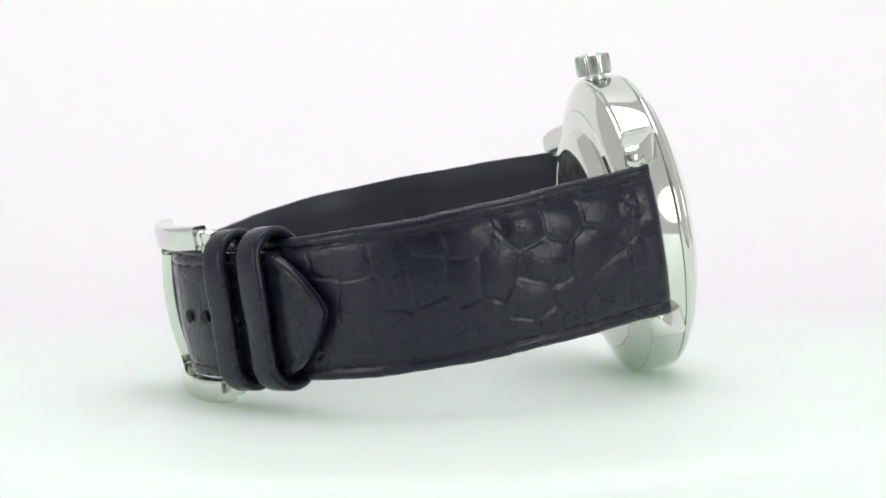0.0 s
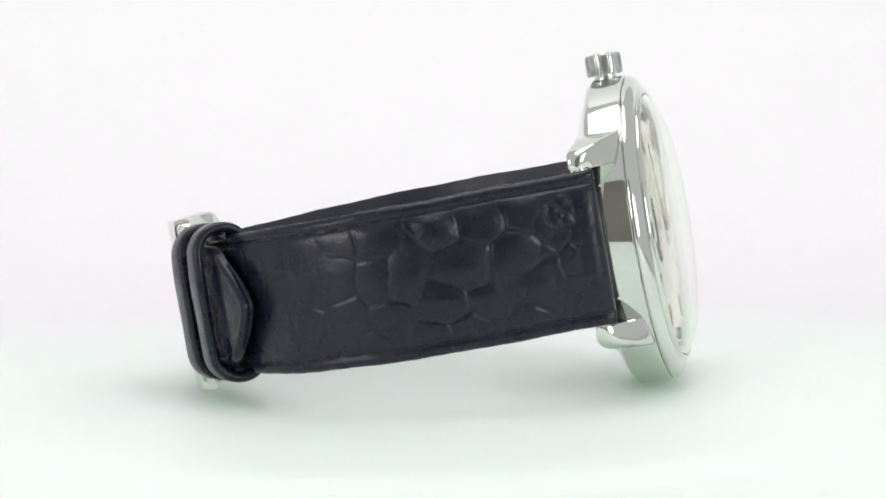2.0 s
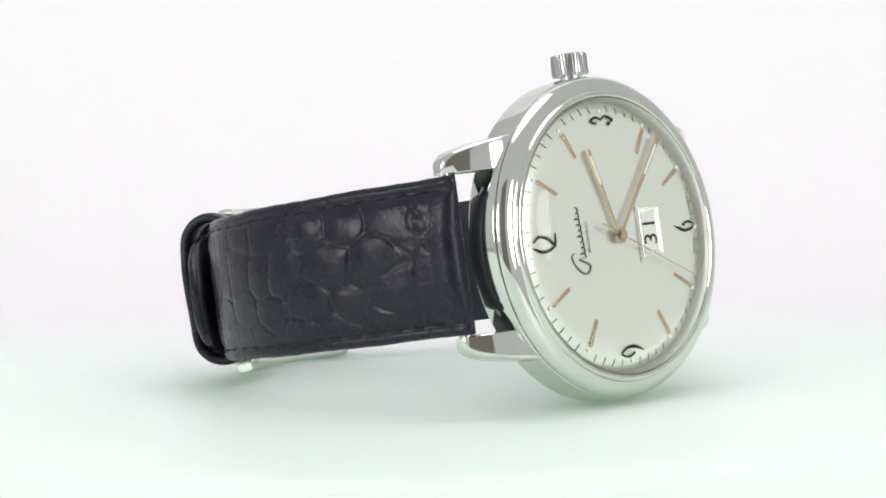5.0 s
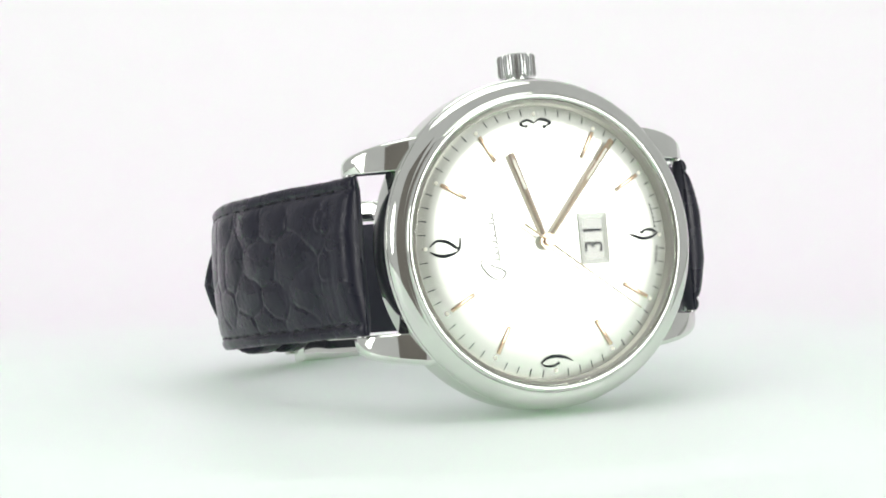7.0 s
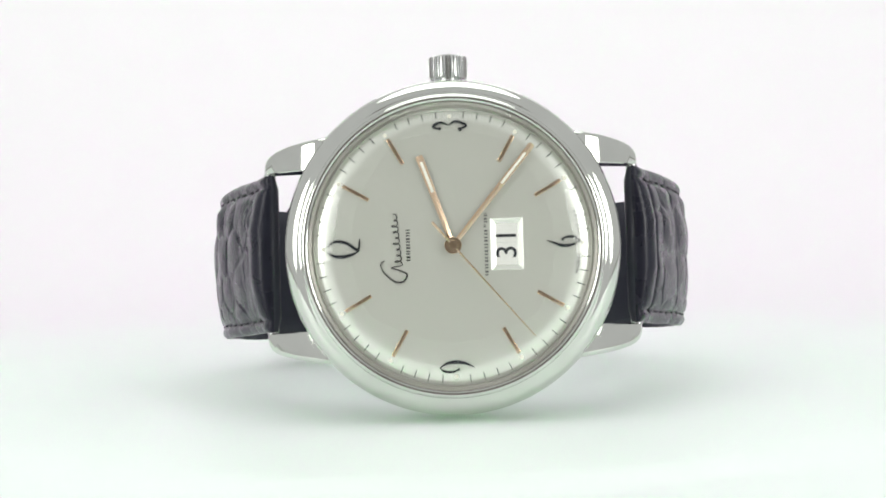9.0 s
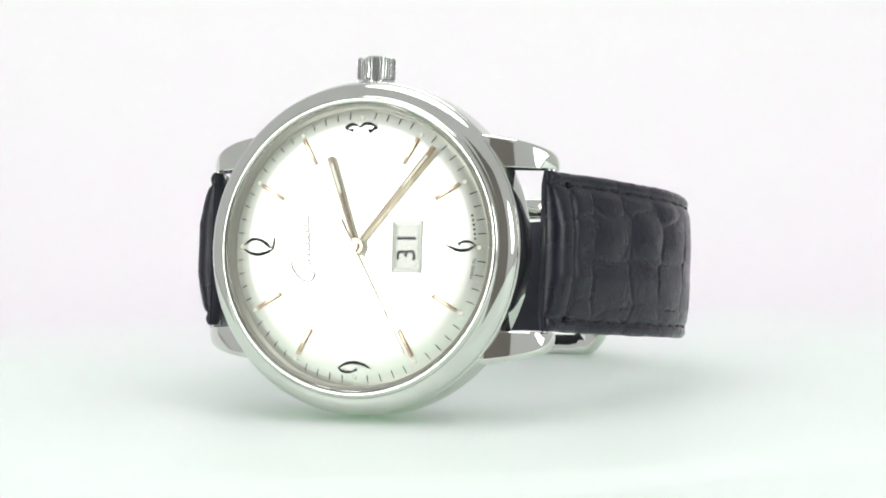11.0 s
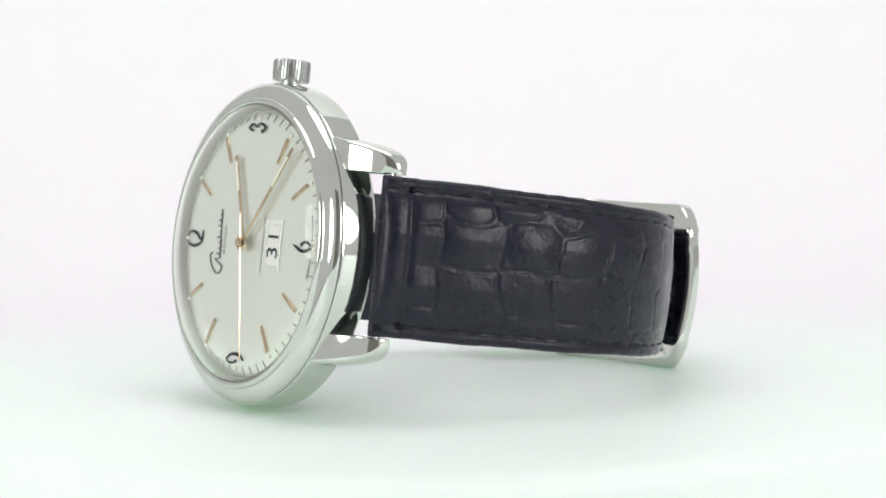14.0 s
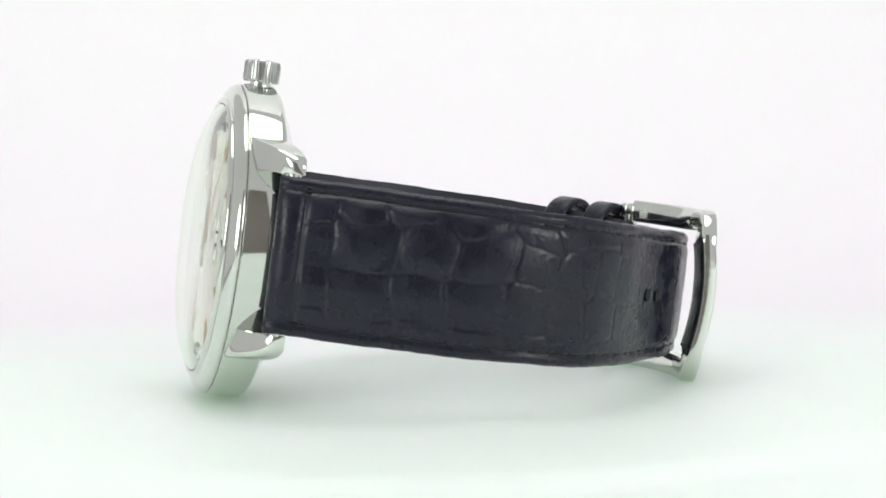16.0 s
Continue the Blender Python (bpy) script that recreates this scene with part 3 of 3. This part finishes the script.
def band_loop(name, centre, tang, norm, half_n0, half_n1, half_z, wide, thick, mat, label):
    """A leather keeper round the strap: a rounded ring in the plane of norm and z."""
    c, t, n = (Vector((*q, 0)) for q in (centre, tang, norm))
    mid = (half_n1 - half_n0) / 2
    loops = []
    ring = rounded((half_n0 + half_n1) / 2, half_z, 3.2, 7)
    path = []
    for a, b in zip(ring, ring[1:] + ring[:1]):
        k = max(1, int(math.hypot(b[0] - a[0], b[1] - a[1]) / 1.2))
        path += [(a[0] + (b[0] - a[0]) * i / k, a[1] + (b[1] - a[1]) * i / k) for i in range(k)]
    sec = rounded(wide / 2, thick / 2, thick * 0.45, 3)
    k = len(path)
    for i in range(k):
        a, b = path[i - 1], path[(i + 1) % k]
        d = Vector((b[0] - a[0], b[1] - a[1]))
        d.normalize()
        on = Vector((d.y, -d.x))
        f = path[i][1] / half_z
        bow = 0.5 * (1 - f * f) * (path[i][0] > 0) + 0.04 * math.sin(6 * f + wide * 3)
        drift = 0.5 * f * f - 0.3 * f + 0.05 * math.sin(5 * f + wide)
        loops.append([tuple(c + n * (mid + path[i][0] + bow + on.x * q) + Vector((0, 0, 0.35 + path[i][1] + on.y * q)) - t * (drift - w * (1 + 0.05 * math.sin(5 * f)))) for w, q in sec])
    bm = bmesh.new()
    rings(bm, loops, closed=True)
    return part(name, bm, mat, watch, label, PLACE)


def build_buckle():
    """A steel pin buckle bent round the end of the strap."""
    run = [(-12.4, 58.6), (-7, 61.3), (1.5, 62.6), (10.1, 61.4)]
    u, p = curve_points(run, 0.5)
    n = len(u)
    tan = np.gradient(p, axis=0)
    tan /= np.linalg.norm(tan, axis=1)[:, None]
    nor = np.stack([-tan[:, 1], tan[:, 0]], axis=1)
    hz, up, cr = 10.2, 0.0, 3.2
    sec = rounded(1.55, 1.05, 0.4, 3)
    # along the run at +z, round the corner, down the end bar, and back at -z
    k0 = next(i for i in range(n) if u[i] > u[-1] - cr)
    path = [(p[i, 0], p[i, 1], up + hz, i) for i in range(k0)]
    arc = [(math.sin(radians(a)), math.cos(radians(a))) for a in range(0, 91, 15)]

    def along(d):
        i = min(n - 1, k0 + int(round(d / cr * (n - 1 - k0))))
        return (p[i, 0], p[i, 1], i)

    for a, c in arc:
        x, y, i = along(cr * a)
        path.append((x, y, up + hz - cr + cr * c, i))
    for z in np.linspace(hz - cr, cr - hz, 12)[1:-1]:
        bow = 0.75 * (1 - (z / (hz - cr)) ** 2)
        path.append((p[-1, 0] + nor[-1, 0] * bow, p[-1, 1] + nor[-1, 1] * bow, up + z, n - 1))
    for a, c in arc[::-1]:
        x, y, i = along(cr * a)
        path.append((x, y, up - hz + cr - cr * c, i))
    path += [(p[i, 0], p[i, 1], up - hz, i) for i in range(k0 - 1, -1, -1)]
    pts = [Vector(q[:3]) for q in path]
    loops = []
    for i, q in enumerate(path):
        a, b = pts[max(0, i - 1)], pts[min(len(pts) - 1, i + 1)]
        d = (b - a).normalized()
        no = Vector((*nor[q[3]], 0))
        side = d.cross(no).normalized()
        loops.append([tuple(pts[i] + side * (s * (1 + 1.1 * abs(d.z)) - 1.75 * abs(d.z)) + no * (w + 0.4)) for s, w in sec])
    bm = bmesh.new()
    rings(bm, loops)
    buckle = part("buckle", bm, steel, watch, "polished steel pin buckle", PLACE)
    bm = bmesh.new()
    bmesh.ops.create_cone(bm, segments=20, radius1=0.9, radius2=0.9, depth=18.6, cap_ends=True)
    for v in bm.verts:
        v.co += Vector((-12.8, 58.2, 0.2))
    part("hinge_bar", bm, steel, buckle)
    for sz in (1, -1):
        bm = bmesh.new()
        rings(bm, [[(-14.2 + r * math.cos(math.pi * i / 12), 57.8 + r * math.sin(math.pi * i / 12), 0.2 + sz * z) for i in range(24)] for z, r in ((8.9, 0.8), (9.0, 0.95), (10.6, 0.95), (10.8, 0.75))])
        part("hinge_cap", bm, steel, buckle)
        for kx, ky, size in ((-14.0, 57.9, 0.95), (-12.9, 58.6, 1.0)) if sz > 0 else ():
            bm = block(-0.72, 0.72, -size, size, -1.05 * size, 1.05 * size, 0.4, 3)
            part("knuckle", bm, steel, buckle, m=pose(kx * MM, ky * MM, (0.2 + sz * 9.95) * MM, 0, 0, 28))


case = build_case()
dial = build_dial(case)
hour_hand = hand("hour_hand", [(-0.6, 0.28), (0, 0.3), (3.0, 0.34), (11.6, 0.47), (11.75, 0.36)], 0.12, (7.0, 10.95, 0.17), "rose gold baton hour hand")
minute_hand = hand("minute_hand", [(-0.6, 0.26), (0, 0.27), (4.0, 0.31), (15.5, 0.40), (15.8, 0.26)], 0.11, (9.6, 14.4, 0.15), "rose gold baton minute hand")
second_hand = hand("second_hand", [(-3.8, 0.16), (0, 0.13), (14.8, 0.055), (15.0, 0.02)], 0.08, None, "thin rose gold second hand")
part("hub", join([disc(1.05, 0.35, 0.02, 32), disc(0.6, -0.02, -0.45, 32)]), gold, second_hand, "stepped rose gold hand hub")
long_strap, *LS = build_strap("long_strap", LONG, 1, "black crocodile leather long strap with stitched edges", 9.6, 7.98, True, 3, -0.08)
short_strap, *SS = build_strap("short_strap", SHORT, -1, "black crocodile leather short strap with stitched edges", 9.75, 8.85, False, 8, -0.1)
for wide, s_at, label in ((3.9, 1.6, "plain black leather keeper loop"), (4.1, 8.2, "plain black leather keeper loop holding the strap tip")):
    u, p, tan, nor = LS
    i = int(np.argmin(np.abs(u - (u[-1] - 17.3 + s_at))))
    band_loop("keeper", p[i], tan[i], nor[i], 4.4, 2.15, 9.9, wide, 1.35, leather, label)
build_buckle()

# punched holes near the buckle, their shaded inside put on as near-black discs
u, p, tan, nor = LS
me = finish("strap_hole", disc(0.85, 0.0, -0.12, 20), hole_shade)
for back_from_tip in (21.0, 25.0, 51.5, 55.5):
    i = int(np.argmin(np.abs(u - (u[-1] - back_from_tip))))
    c = Vector((p[i, 0] + nor[i, 0] * 1.45, p[i, 1] + nor[i, 1] * 1.45, 0)) * MM
    same("strap_hole", me, long_strap, Matrix.Translation(c) @ Matrix.Rotation(math.atan2(nor[i, 0], -nor[i, 1]), 4, "Z"))


# ---- what moves: the watch turns, its pointers run ----
def motions():
    turn = [(0.0, 100.5), (1.9, 79.6), (3.5, 61.1), (5.0, 44.4), (6.5, 27.8), (9.0, 0.0), (11.5, -27.5), (14.0, -54.9), (16.0, -77.2)]
    walk(watch, [(t, pose(0, 0, 0, 0, 0, a)) for t, a in turn])
    second0 = 85.3
    steps = [0.0, 4.0, 8.0, 12.0, 16.0]
    walk(second_hand, [(t, PLACE @ pose(0, -4.45 * MM, 0, 0, second0 + 6.0 * t, 0)) for t in steps])
    walk(minute_hand, [(t, PLACE @ pose(0, -4.2 * MM, 0, 0, 38.6 + 0.1 * t, 0)) for t in steps])
    walk(hour_hand, [(t, PLACE @ pose(0, -3.97 * MM, 0, 0, -19.4 + 0.1 * t / 12, 0)) for t in steps])


motions()
